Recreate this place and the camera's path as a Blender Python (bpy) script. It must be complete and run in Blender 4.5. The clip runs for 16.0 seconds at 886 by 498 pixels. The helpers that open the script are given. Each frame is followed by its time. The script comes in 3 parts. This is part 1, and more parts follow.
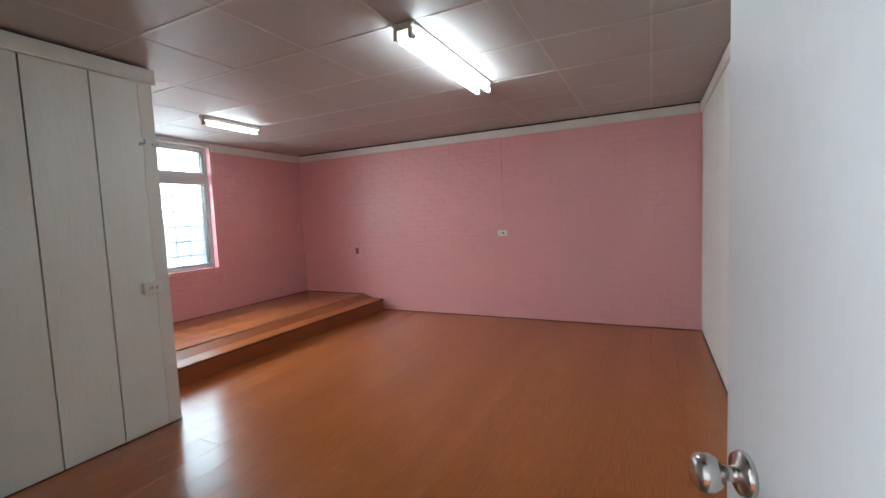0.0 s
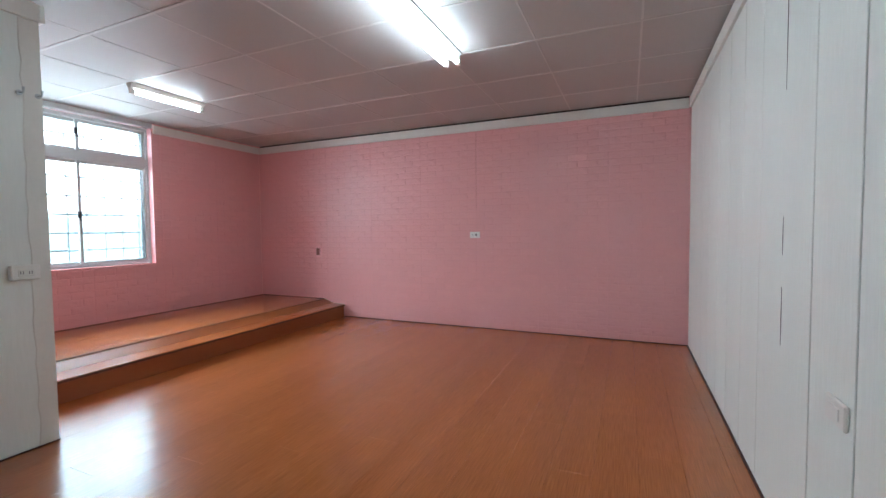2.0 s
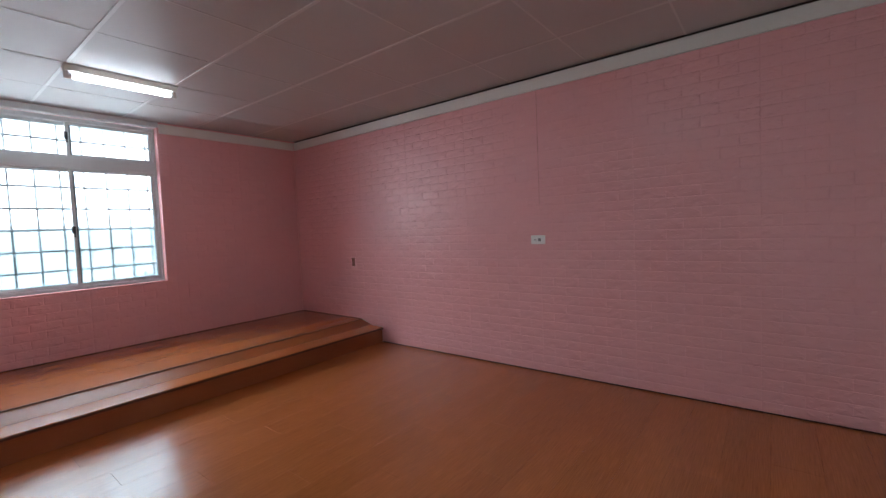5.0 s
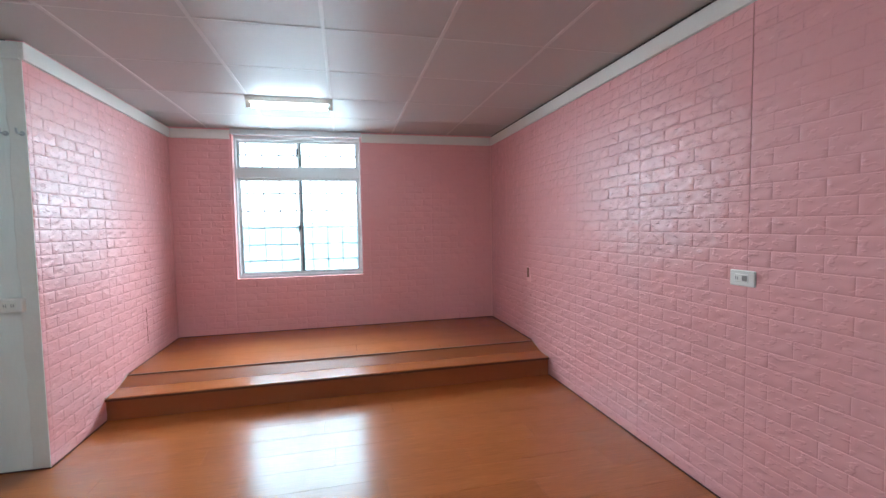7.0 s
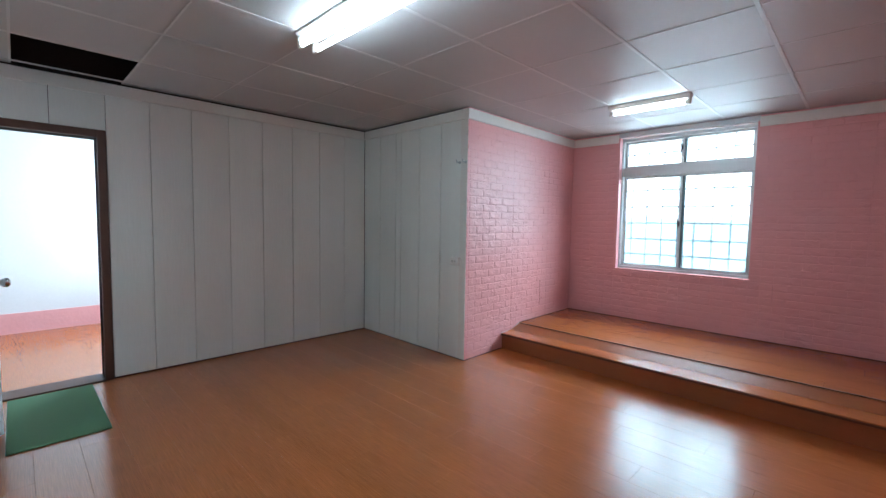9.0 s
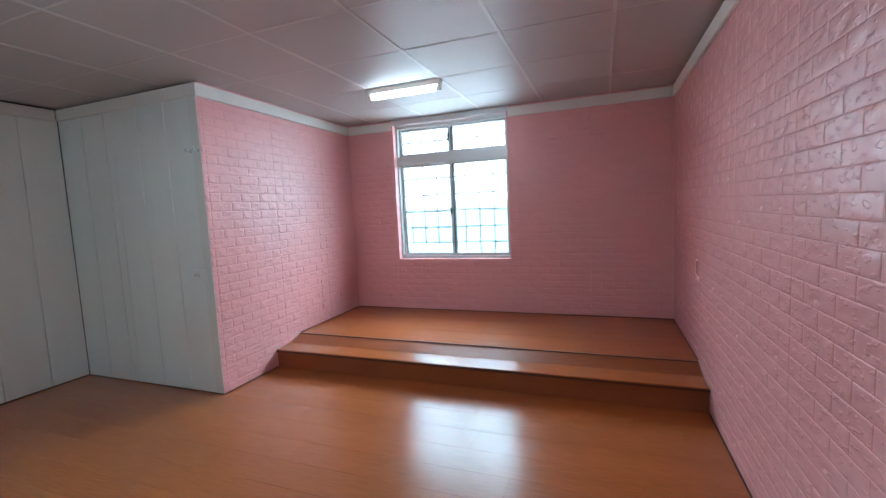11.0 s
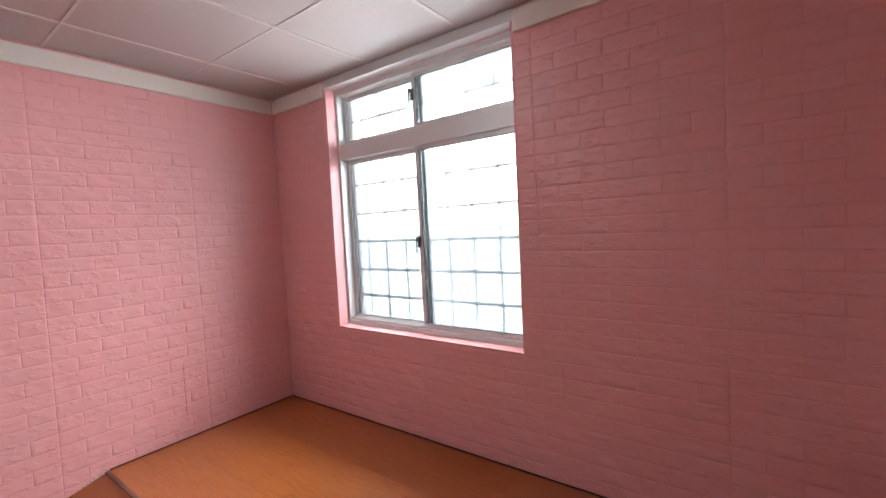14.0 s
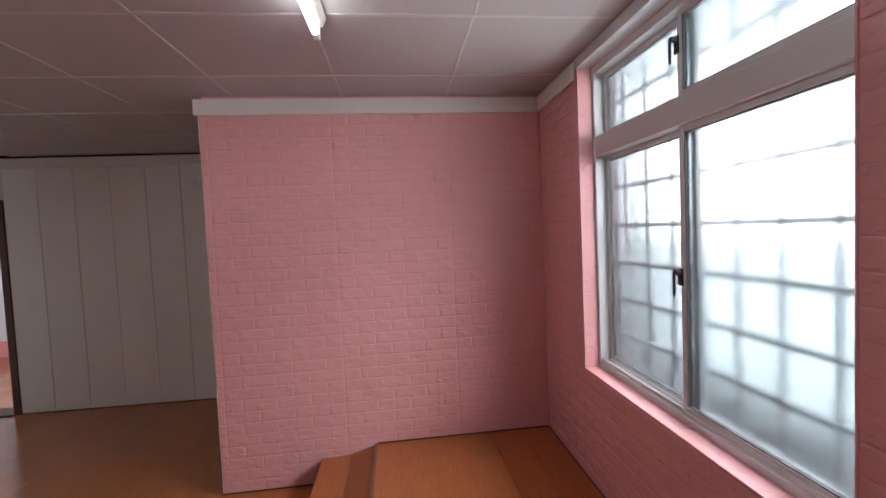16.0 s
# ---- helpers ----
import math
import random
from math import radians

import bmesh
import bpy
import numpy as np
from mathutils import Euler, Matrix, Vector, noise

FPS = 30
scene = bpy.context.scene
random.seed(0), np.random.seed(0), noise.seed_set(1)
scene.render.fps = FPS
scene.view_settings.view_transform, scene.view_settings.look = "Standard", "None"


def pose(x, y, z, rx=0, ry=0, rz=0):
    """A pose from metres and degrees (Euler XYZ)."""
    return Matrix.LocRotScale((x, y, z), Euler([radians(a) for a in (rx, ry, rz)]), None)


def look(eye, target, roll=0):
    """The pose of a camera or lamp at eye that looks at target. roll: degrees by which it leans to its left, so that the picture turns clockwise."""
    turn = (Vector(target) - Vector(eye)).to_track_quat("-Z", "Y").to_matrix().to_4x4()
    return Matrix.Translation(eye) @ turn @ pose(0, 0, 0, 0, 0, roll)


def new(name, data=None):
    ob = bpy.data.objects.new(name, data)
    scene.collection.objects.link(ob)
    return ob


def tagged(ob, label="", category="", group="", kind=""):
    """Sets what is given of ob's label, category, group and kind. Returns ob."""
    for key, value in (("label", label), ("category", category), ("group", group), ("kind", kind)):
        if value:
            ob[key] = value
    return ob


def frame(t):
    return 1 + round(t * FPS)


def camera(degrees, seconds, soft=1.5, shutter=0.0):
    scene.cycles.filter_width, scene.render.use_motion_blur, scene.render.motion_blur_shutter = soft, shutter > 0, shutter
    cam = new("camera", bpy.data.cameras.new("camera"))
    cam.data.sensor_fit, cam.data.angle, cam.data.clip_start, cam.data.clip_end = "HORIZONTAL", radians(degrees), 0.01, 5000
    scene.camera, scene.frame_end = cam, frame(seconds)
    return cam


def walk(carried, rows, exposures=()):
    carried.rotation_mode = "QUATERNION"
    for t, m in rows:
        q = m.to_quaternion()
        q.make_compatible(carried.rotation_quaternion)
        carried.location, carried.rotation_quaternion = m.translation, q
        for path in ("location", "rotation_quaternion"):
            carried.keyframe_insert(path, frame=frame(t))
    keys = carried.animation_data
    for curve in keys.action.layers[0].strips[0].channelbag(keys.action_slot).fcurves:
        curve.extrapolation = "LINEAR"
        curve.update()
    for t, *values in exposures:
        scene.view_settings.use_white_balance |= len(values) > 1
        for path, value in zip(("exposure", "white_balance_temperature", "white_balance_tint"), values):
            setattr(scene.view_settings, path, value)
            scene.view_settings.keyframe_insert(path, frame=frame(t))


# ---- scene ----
cam = camera(92.4, 16.0)
rows = [
    (0, pose(-5.055, -4.919, 1.304, 85.61, 2.50, -63.97)),
    (0.5, pose(-5.000, -4.959, 1.261, 85.76, 2.80, -61.83)),
    (1, pose(-4.871, -4.941, 1.238, 86.19, 2.40, -65.93)),
    (1.5, pose(-4.756, -4.909, 1.176, 87.28, 2.00, -67.27)),
    (2, pose(-4.576, -4.865, 1.124, 87.45, 0.60, -66.37)),
    (2.5, pose(-4.416, -4.854, 1.089, 87.54, 1.10, -67.14)),
    (3, pose(-4.251, -4.783, 1.087, 87.25, 1.60, -70.43)),
    (3.5, pose(-4.073, -4.755, 1.086, 86.82, 1.70, -69.61)),
    (4, pose(-3.828, -4.746, 1.103, 86.73, 2.20, -61.69)),
    (4.2, pose(-3.730, -4.736, 1.135, 86.65, 2.10, -61.33)),
    (4.8, pose(-3.302, -4.734, 1.181, 86.91, 2.40, -54.54)),
    (5.25, pose(-2.879, -4.746, 1.219, 87.36, 2.49, -49.09)),
    (5.7, pose(-2.457, -4.762, 1.258, 87.65, 2.39, -42.42)),
    (6.3, pose(-2.038, -4.776, 1.306, 87.22, 1.80, -30.21)),
    (6.5, pose(-1.944, -4.778, 1.321, 86.85, 1.50, -25.32)),
    (7, pose(-1.701, -4.766, 1.323, 86.70, 1.00, -13.11)),
    (7.5, pose(-1.420, -4.800, 1.327, 86.53, 0.40, -1.29)),
    (8, pose(-1.104, -4.846, 1.328, 85.41, -1.30, 14.38)),
    (8.5, pose(-0.921, -4.866, 1.324, 85.70, -1.60, 28.69)),
    (8.7, pose(-0.832, -4.903, 1.308, 86.07, -1.30, 37.32)),
    (9.2, pose(-0.699, -4.946, 1.305, 86.19, -0.81, 46.04)),
    (9.7, pose(-0.657, -4.952, 1.316, 85.81, 0.32, 43.22)),
    (10.25, pose(-0.657, -4.838, 1.332, 85.22, 1.68, 33.63)),
    (10.8, pose(-0.641, -4.515, 1.338, 84.87, 2.50, 24.62)),
    (11, pose(-0.605, -4.353, 1.339, 84.60, 2.70, 20.53)),
    (11.5, pose(-0.584, -3.934, 1.334, 84.75, 2.90, 16.75)),
    (12, pose(-0.660, -3.472, 1.327, 87.28, 2.90, 16.78)),
    (12.5, pose(-0.648, -2.976, 1.323, 87.19, 3.60, 17.54)),
    (13, pose(-0.638, -2.485, 1.316, 87.48, 3.40, 21.49)),
    (13.5, pose(-0.657, -2.123, 1.408, 86.93, 3.30, 24.56)),
    (14, pose(-0.636, -1.764, 1.392, 86.96, 2.90, 36.32)),
    (14.5, pose(-0.665, -1.476, 1.377, 87.45, 2.90, 41.94)),
    (15, pose(-0.701, -1.237, 1.360, 88.08, 2.80, 51.15)),
    (15.5, pose(-0.734, -1.053, 1.479, 86.53, 2.20, 66.53)),
    (16, pose(-0.742, -0.913, 1.519, 87.42, 2.50, 84.00)),
]

exposures = [(0, 1.05, 6500, 11), (0.5, 1.15, 6500, 11), (1, 1.2, 6500, 11), (1.5, 1.25, 6400, 10), (2, 1.25, 6000, 8), (3, 0.68, 6250, 14), (4, 0.5, 6250, 15),
             (6.5, 0.95, 6100, 7), (7, 1.4, 5700, 3), (7.5, 1.45, 5700, 3), (8, 1.1, 5600, 3), (8.7, 1.02, 5600, 4), (11, 1.02, 5600, 5), (11.5, 1.5, 5600, 3),
             (12.5, 1.5, 5500, -1), (13, 1.3, 5500, 0), (13.4, 1.05, 6200, 11), (13.8, 0.95, 7000, 22), (14.5, 0.85, 7200, 29), (15, 0.7, 7200, 30), (15.5, 0.5, 7100, 29), (16, 0.25, 7000, 27)]
walk(cam, rows, exposures)
SKY_WATTS = 640.0
HALL_WATTS = 50.0
TUBE = 14.5
PINK = (0.78, 0.395, 0.395)
WOOD = (0.41, 0.127, 0.033)
DOOR_END = (-4.285, -5.035, 0)

# ---- light ----
world = bpy.data.worlds.new("world")
scene.world = world
world.use_nodes = True
wn = world.node_tree.nodes
sky = wn.new("ShaderNodeTexSky")
sky.sky_type = 'NISHITA'
sky.sun_disc = False
sky.sun_elevation = radians(50)
sky.sun_rotation = radians(200)
sky.air_density, sky.dust_density = 1.0, 3.0
world.node_tree.links.new(sky.outputs[0], wn["Background"].inputs[0])
wn["Background"].inputs[1].default_value = 0.15
sun_data = bpy.data.lights.new("sun", 'SUN')
sun_data.energy, sun_data.angle, sun_data.color = 1.5, radians(15), (1, 0.96, 0.9)
sun = new("sun", sun_data)
sun.matrix_world = look((0, 0, 10), (1.2, 6.5, 0))
# the overcast sky in front of the window
win_data = bpy.data.lights.new("window_daylight", 'AREA')
win_data.shape, win_data.size, win_data.size_y = 'RECTANGLE', 4.6, 3.2
win_data.energy, win_data.color = SKY_WATTS, (0.86, 0.96, 1.0)
win_light = new("window_daylight", win_data)
win_light.matrix_world = look((-2.15, 1.5, 1.95), (-2.15, 0, 1.95))

# daylight from an unseen hall window, added to light the door face and hall
hall_data = bpy.data.lights.new("hall_fill", 'AREA')
hall_data.shape, hall_data.size, hall_data.size_y = 'RECTANGLE', 1.48, 1.38
hall_data.energy, hall_data.color = HALL_WATTS, (0.82, 0.93, 1.0)
hall_light = new("hall_fill", hall_data)
hall_light.matrix_world = look((-6.05, -3.33, 1.5), (-6.05, -5, 1.5))

# ---- materials ----
def mat(name, color, rough=0.5, metal=0.0, vary=0.08, scale=6.0, bump=0.0, bscale=60.0, stretch=(1, 1, 1),
        coat=0.0, rand=0.0, fine=0.04, rvary=0.1):
    """Principled paint with stains at two scales, relief and a little change from piece to piece."""
    m = bpy.data.materials.new(name)
    m.use_nodes = True
    n, l = m.node_tree.nodes, m.node_tree.links
    b = n["Principled BSDF"]
    b.inputs["Metallic"].default_value = metal
    b.inputs["Coat Weight"].default_value = coat
    b.inputs["Coat Roughness"].default_value = 0.16
    geo = n.new("ShaderNodeNewGeometry")
    mp = n.new("ShaderNodeMapping")
    mp.inputs["Scale"].default_value = stretch
    l.new(geo.outputs["Position"], mp.inputs[0])
    big = n.new("ShaderNodeTexNoise")
    big.inputs["Scale"].default_value, big.inputs["Detail"].default_value = scale / 4, 5
    small = n.new("ShaderNodeTexNoise")
    small.inputs["Scale"].default_value, small.inputs["Detail"].default_value = scale * 8, 6
    l.new(mp.outputs[0], big.inputs[0])
    l.new(mp.outputs[0], small.inputs[0])
    def mixin(a, k):
        mm = n.new("ShaderNodeMath")
        mm.operation, mm.inputs[1].default_value = 'MULTIPLY_ADD', 2 * k
        mm.inputs[2].default_value = 1 - k
        l.new(a, mm.inputs[0])
        return mm.outputs[0]
    def times(a, c):
        mm = n.new("ShaderNodeMath")
        mm.operation = 'MULTIPLY'
        l.new(a, mm.inputs[0])
        l.new(c, mm.inputs[1])
        return mm.outputs[0]
    v = times(mixin(big.outputs[0], vary), mixin(small.outputs[0], fine))
    if rand:
        oi = n.new("ShaderNodeObjectInfo")
        v = times(v, mixin(oi.outputs["Random"], rand))
    hsv = n.new("ShaderNodeHueSaturation")
    hsv.inputs["Color"].default_value = (*color, 1)
    l.new(v, hsv.inputs["Value"])
    l.new(hsv.outputs[0], b.inputs["Base Color"])
    rr = times(mixin(big.outputs[0], rvary), mixin(small.outputs[0], rvary))
    r2 = n.new("ShaderNodeMath")
    r2.operation, r2.inputs[1].default_value = 'MULTIPLY', rough
    l.new(rr, r2.inputs[0])
    l.new(r2.outputs[0], b.inputs["Roughness"])
    if bump:
        bn = n.new("ShaderNodeTexNoise")
        bn.inputs["Scale"].default_value, bn.inputs["Detail"].default_value = bscale, 4
        l.new(mp.outputs[0], bn.inputs[0])
        bp = n.new("ShaderNodeBump")
        bp.inputs["Strength"].default_value, bp.inputs["Distance"].default_value = bump, 0.01
        l.new(bn.outputs[0], bp.inputs["Height"])
        l.new(bp.outputs[0], b.inputs["Normal"])
    return m


def foam_mat(name, rand):
    """Glossy pink foam film that lies in soft waves and short creases."""
    m = mat(name, PINK, 0.26, vary=0.05, scale=4, rand=rand, fine=0.015, rvary=0.03)
    n, l = m.node_tree.nodes, m.node_tree.links
    b = n["Principled BSDF"]
    geo = n.new("ShaderNodeNewGeometry")
    nrm = None
    for sc, d, st, lo, hi in ((4, 0.010, (1, 1, 1), 0.0, 1.0), (24, 0.0025, (1, 1, 1.9), 0.55, 0.68), (90, 0.0001, (1, 1, 1), 0.0, 1.0)):
        mp = n.new("ShaderNodeMapping")
        mp.inputs["Scale"].default_value = st
        l.new(geo.outputs["Position"], mp.inputs[0])
        t = n.new("ShaderNodeTexNoise")
        t.inputs["Scale"].default_value, t.inputs["Detail"].default_value = sc, 1
        l.new(mp.outputs[0], t.inputs[0])
        bp = n.new("ShaderNodeBump")
        bp.inputs["Strength"].default_value, bp.inputs["Distance"].default_value = 0.5, d
        r = n.new("ShaderNodeMapRange")
        r.interpolation_type = 'SMOOTHSTEP'
        r.inputs[1].default_value, r.inputs[2].default_value = lo, hi
        l.new(t.outputs[0], r.inputs[0])
        l.new(r.outputs[0], bp.inputs["Height"])
        if nrm:
            l.new(nrm, bp.inputs["Normal"])
        nrm = bp.outputs[0]
    l.new(nrm, b.inputs["Normal"])
    return m


M_PINK = foam_mat("pink_foam", 0.012)
M_PINK_FLAT = mat("pink_sheet", PINK, 0.45, vary=0.06, scale=4, bump=0.25, bscale=30, rvary=0.2)
M_BOARD = mat("white_board_paint", (0.76, 0.785, 0.745), 0.45, vary=0.07, scale=5, bump=0.12, bscale=20, stretch=(3, 3, 0.35), rand=0.02)
M_TRIM = mat("trim_paint", (0.74, 0.73, 0.68), 0.5, vary=0.06, scale=8, bump=0.08, bscale=40)
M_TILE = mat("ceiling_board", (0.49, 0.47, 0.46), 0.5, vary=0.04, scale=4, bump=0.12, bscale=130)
M_BEAD = mat("ceiling_bead", (0.58, 0.56, 0.54), 0.3, vary=0.04, scale=8)
M_WALL = mat("plaster", (0.6, 0.58, 0.55), 0.8, vary=0.06, scale=3, bump=0.1)
M_DARK = mat("dark_gap", (0.03, 0.022, 0.018), 0.85)
M_WOOD = mat("laminate", WOOD, 0.21, vary=0.13, scale=9, bump=0.02, bscale=30, stretch=(0.10, 3.2, 3.2), coat=0.3, rand=0.04, fine=0.45, rvary=0.12)
M_WOOD_DK = mat("laminate_edge", (0.11, 0.032, 0.012), 0.4, vary=0.12, scale=9, stretch=(0.35, 5, 5), fine=0.15)
M_SHOE = mat("shoe_strip", (0.075, 0.022, 0.012), 0.9, vary=0.2, scale=10)
M_ALU = mat("window_aluminium", (0.62, 0.64, 0.64), 0.38, metal=0.25, vary=0.04, scale=8)
M_GASKET = mat("rubber_gasket", (0.10, 0.11, 0.11), 0.6)
M_BLACK = mat("black_plastic", (0.02, 0.02, 0.022), 0.4)
M_CHROME = mat("brushed_steel", (0.62, 0.61, 0.59), 0.22, metal=1.0, vary=0.04, scale=20, rvary=0.2)
M_PLASTIC = mat("white_plastic", (0.78, 0.77, 0.73), 0.35, vary=0.03, scale=20)
M_SOCKET = mat("socket_grey", (0.22, 0.21, 0.20), 0.5)
M_LAMP = mat("lamp_enamel", (0.72, 0.70, 0.64), 0.4, vary=0.08, scale=10)
M_DOOR = mat("door_paint", (0.74, 0.77, 0.80), 0.42, vary=0.05, scale=5, bump=0.12, bscale=16, stretch=(1.2, 1.2, 0.6))
M_FRAME = mat("brown_door_frame", (0.09, 0.04, 0.025), 0.5, vary=0.15, scale=10)
M_BAR = mat("grille_steel", (0.46, 0.49, 0.50), 0.45, metal=0.3, vary=0.1, scale=15)
M_MAT = mat("green_mat", (0.10, 0.20, 0.10), 0.9, vary=0.1, scale=20, bump=0.3, bscale=250)
M_CUT = mat("foam_cut", (0.48, 0.19, 0.19), 0.7)
M_PUTTY = mat("putty", (0.52, 0.38, 0.33), 0.8, vary=0.15, scale=20, bump=0.3, bscale=80)


def tube_mat():
    m = bpy.data.materials.new("tube_glow")
    m.use_nodes = True
    b = m.node_tree.nodes["Principled BSDF"]
    b.inputs["Base Color"].default_value = (0.9, 0.9, 0.9, 1)
    b.inputs["Emission Color"].default_value = (0.80, 0.95, 1.0, 1)
    b.inputs["Emission Strength"].default_value = TUBE
    return m


def glass_mat():
    m = bpy.data.materials.new("patterned_glass")
    m.use_nodes = True
    n, l = m.node_tree.nodes, m.node_tree.links
    b = n["Principled BSDF"]
    b.inputs["Base Color"].default_value = (0.27, 0.315, 0.325, 1)
    b.inputs["Transmission Weight"].default_value = 1
    b.inputs["Roughness"].default_value = 0.26
    b.inputs["IOR"].default_value = 1.3
    t = n.new("ShaderNodeTexNoise")
    t.inputs["Scale"].default_value = 140
    bp = n.new("ShaderNodeBump")
    bp.inputs["Strength"].default_value, bp.inputs["Distance"].default_value = 0.15, 0.004
    l.new(t.outputs[0], bp.inputs["Height"])
    l.new(bp.outputs[0], b.inputs["Normal"])
    return m


def awning_mat():
    m = bpy.data.materials.new("teal_awning")
    m.use_nodes = True
    n, l = m.node_tree.nodes, m.node_tree.links
    mix, tr = n.new("ShaderNodeMixShader"), n.new("ShaderNodeBsdfTranslucent")
    b = n["Principled BSDF"]
    b.inputs["Base Color"].default_value = (0.82, 0.87, 0.87, 1)
    tr.inputs[0].default_value = (0.90, 0.97, 0.97, 1)
    mix.inputs[0].default_value = 0.82
    l.new(b.outputs[0], mix.inputs[1])
    l.new(tr.outputs[0], mix.inputs[2])
    l.new(mix.outputs[0], n["Material Output"].inputs[0])
    return m


M_TUBE, M_GLASS, M_AWNING = tube_mat(), glass_mat(), awning_mat()


# ---- mesh helpers ----
def add_box(bm, lo, hi, bev=0.0):
    r = bmesh.ops.create_cube(bm, size=1)
    vs = r["verts"]
    for v in vs:
        v.co = Vector([(lo[i] + hi[i]) / 2 + v.co[i] * (hi[i] - lo[i]) for i in range(3)])
    if bev:
        es = list({e for v in vs for e in v.link_edges})
        bmesh.ops.bevel(bm, geom=es, offset=bev, segments=1, affect='EDGES')


def add_cyl(bm, a, b, r, seg=16, r2=None):
    a, b = Vector(a), Vector(b)
    d = b - a
    m = Matrix.Translation((a + b) / 2) @ d.to_track_quat('Z', 'Y').to_matrix().to_4x4()
    bmesh.ops.create_cone(bm, cap_ends=True, segments=seg, radius1=r, radius2=r if r2 is None else r2, depth=d.length, matrix=m)


def add_lathe(bm, profile, m, seg=24):
    """Turn (radius, height) pairs about z, then place by m."""
    rings = [[bm.verts.new(m @ Vector((r * math.cos(2 * math.pi * k / seg), r * math.sin(2 * math.pi * k / seg), h)))
              for k in range(seg)] for r, h in profile]
    for a, b in zip(rings, rings[1:]):
        for k in range(seg):
            bm.faces.new((a[k], a[(k + 1) % seg], b[(k + 1) % seg], b[k]))
    bm.faces.new(rings[0][::-1])
    bm.faces.new(rings[-1])


def finish(bm, name, material, parent=None, smooth=False):
    bmesh.ops.recalc_face_normals(bm, faces=bm.faces)
    me = bpy.data.meshes.new(name)
    bm.to_mesh(me)
    bm.free()
    me.materials.append(material)
    if smooth:
        for p in me.polygons:
            p.use_smooth = True
    ob = new(name, me)
    ob.parent = parent
    return ob


def box(name, lo, hi, material, bev=0.0, parent=None):
    bm = bmesh.new()
    add_box(bm, lo, hi, bev)
    return finish(bm, name, material, parent)


def boxes(name, items, material, bev=0.0, parent=None):
    bm = bmesh.new()
    for lo, hi in items:
        add_box(bm, lo, hi, bev)
    return finish(bm, name, material, parent)


def structure(ob, label):
    return tagged(ob, label, "", "", "structure")


# ---- plan: pink wall x = 0, window wall y = 0, floor z = 0 ----
BACK, BLX, BLY, WX = -5.385, -3.335, -2.02, -4.95
CEIL, TRIM_LO, TRIM_HI = 2.338, 2.229, 2.320
WL, WR, WB, WT = -2.80, -1.50, 0.782, 2.285
PLAT, STEP, EDGE, RISER = 0.217, 0.160, -1.10, -1.425
# the recess side wall is slightly out of square
SKEW = Matrix.Translation((BLX, BLY, 0)) @ Matrix.Rotation(radians(0.95), 4, 'Z') @ Matrix.Translation((-BLX, -BLY, 0))
NWX = BLX - 0.0335
DY0, DY1, DTOP = -5.24, -4.476, 1.90
IN = 0.0034

floor = structure(box("floor", (WX - 0.02, BACK - 0.02, -0.12), (0.02, 0.02, -0.008), M_DARK), "orange-brown wood laminate floor in long planks")
wall_east = structure(box("wall_east", (IN, BACK - 0.2, -0.1), (0.18, 0.35, 2.6), M_PINK_FLAT), "pink wall covered in embossed foam brick sheets")
wall_north = structure(boxes("wall_north", [
    ((BLX - 0.2, IN, -0.1), (WL, 0.2, 2.6)), ((WR, IN, -0.1), (IN, 0.2, 2.6)),
    ((WL, IN, -0.1), (WR, 0.19, WB)), ((WL, IN, WT + 0.015), (WR, 0.19, 2.6))], M_PINK_FLAT), "pink foam brick wall around the window")
wall_recess = structure(box("wall_recess", (BLX - 0.08, BLY + 0.0215, -0.1), (BLX - IN, IN, 2.6), M_PINK_FLAT), "pink foam brick side wall of the raised recess")
wall_recess.matrix_world = SKEW
wall_front = structure(box("wall_front", (WX - 0.15, BLY + 0.02, -0.1), (BLX - 0.086, BLY + 0.2, 2.6), M_DARK), "white boarded wall beside the raised recess")
wall_west = structure(boxes("wall_west", [
    ((WX - 0.15, DY1, -0.1), (WX - 0.02, BLY + 0.02, 2.6)), ((WX - 0.15, BACK - 0.2, -0.1), (WX - 0.02, DY0, 2.6)),
    ((WX - 0.15, DY0, DTOP), (WX - 0.02, DY1, 2.6))], M_DARK), "white boarded wall with the entrance door opening")
wall_south = structure(box("wall_south", (WX - 0.15, BACK - 0.2, -0.1), (IN, BACK - 0.02, 2.6), M_DARK), "white boarded back wall with dark board joints")


def ceiling_mesh():
    """Square boards between thin beads; one board is missing near the entrance."""
    bm = bmesh.new()
    P, GX, GY = 0.62, -0.535, -0.585
    xs = [GX - P * k for k in range(-1, 8)]
    ys = [GY - P * k for k in range(-1, 9)]
    for x in xs:
        for y in ys:
            x0, x1, y0, y1 = max(x - P, WX - 0.02), min(x, IN), max(y - P, BACK - 0.02), min(y, 0.14)
            if x1 - x0 < 0.02 or y1 - y0 < 0.02:
                continue
            if x0 < -4.3 and -4.9 < (y0 + y1) / 2 < -4.3:
                continue
            j = random.uniform(0, 0.0015)
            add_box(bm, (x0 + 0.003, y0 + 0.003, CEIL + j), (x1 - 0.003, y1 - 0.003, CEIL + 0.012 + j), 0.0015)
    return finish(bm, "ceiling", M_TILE)


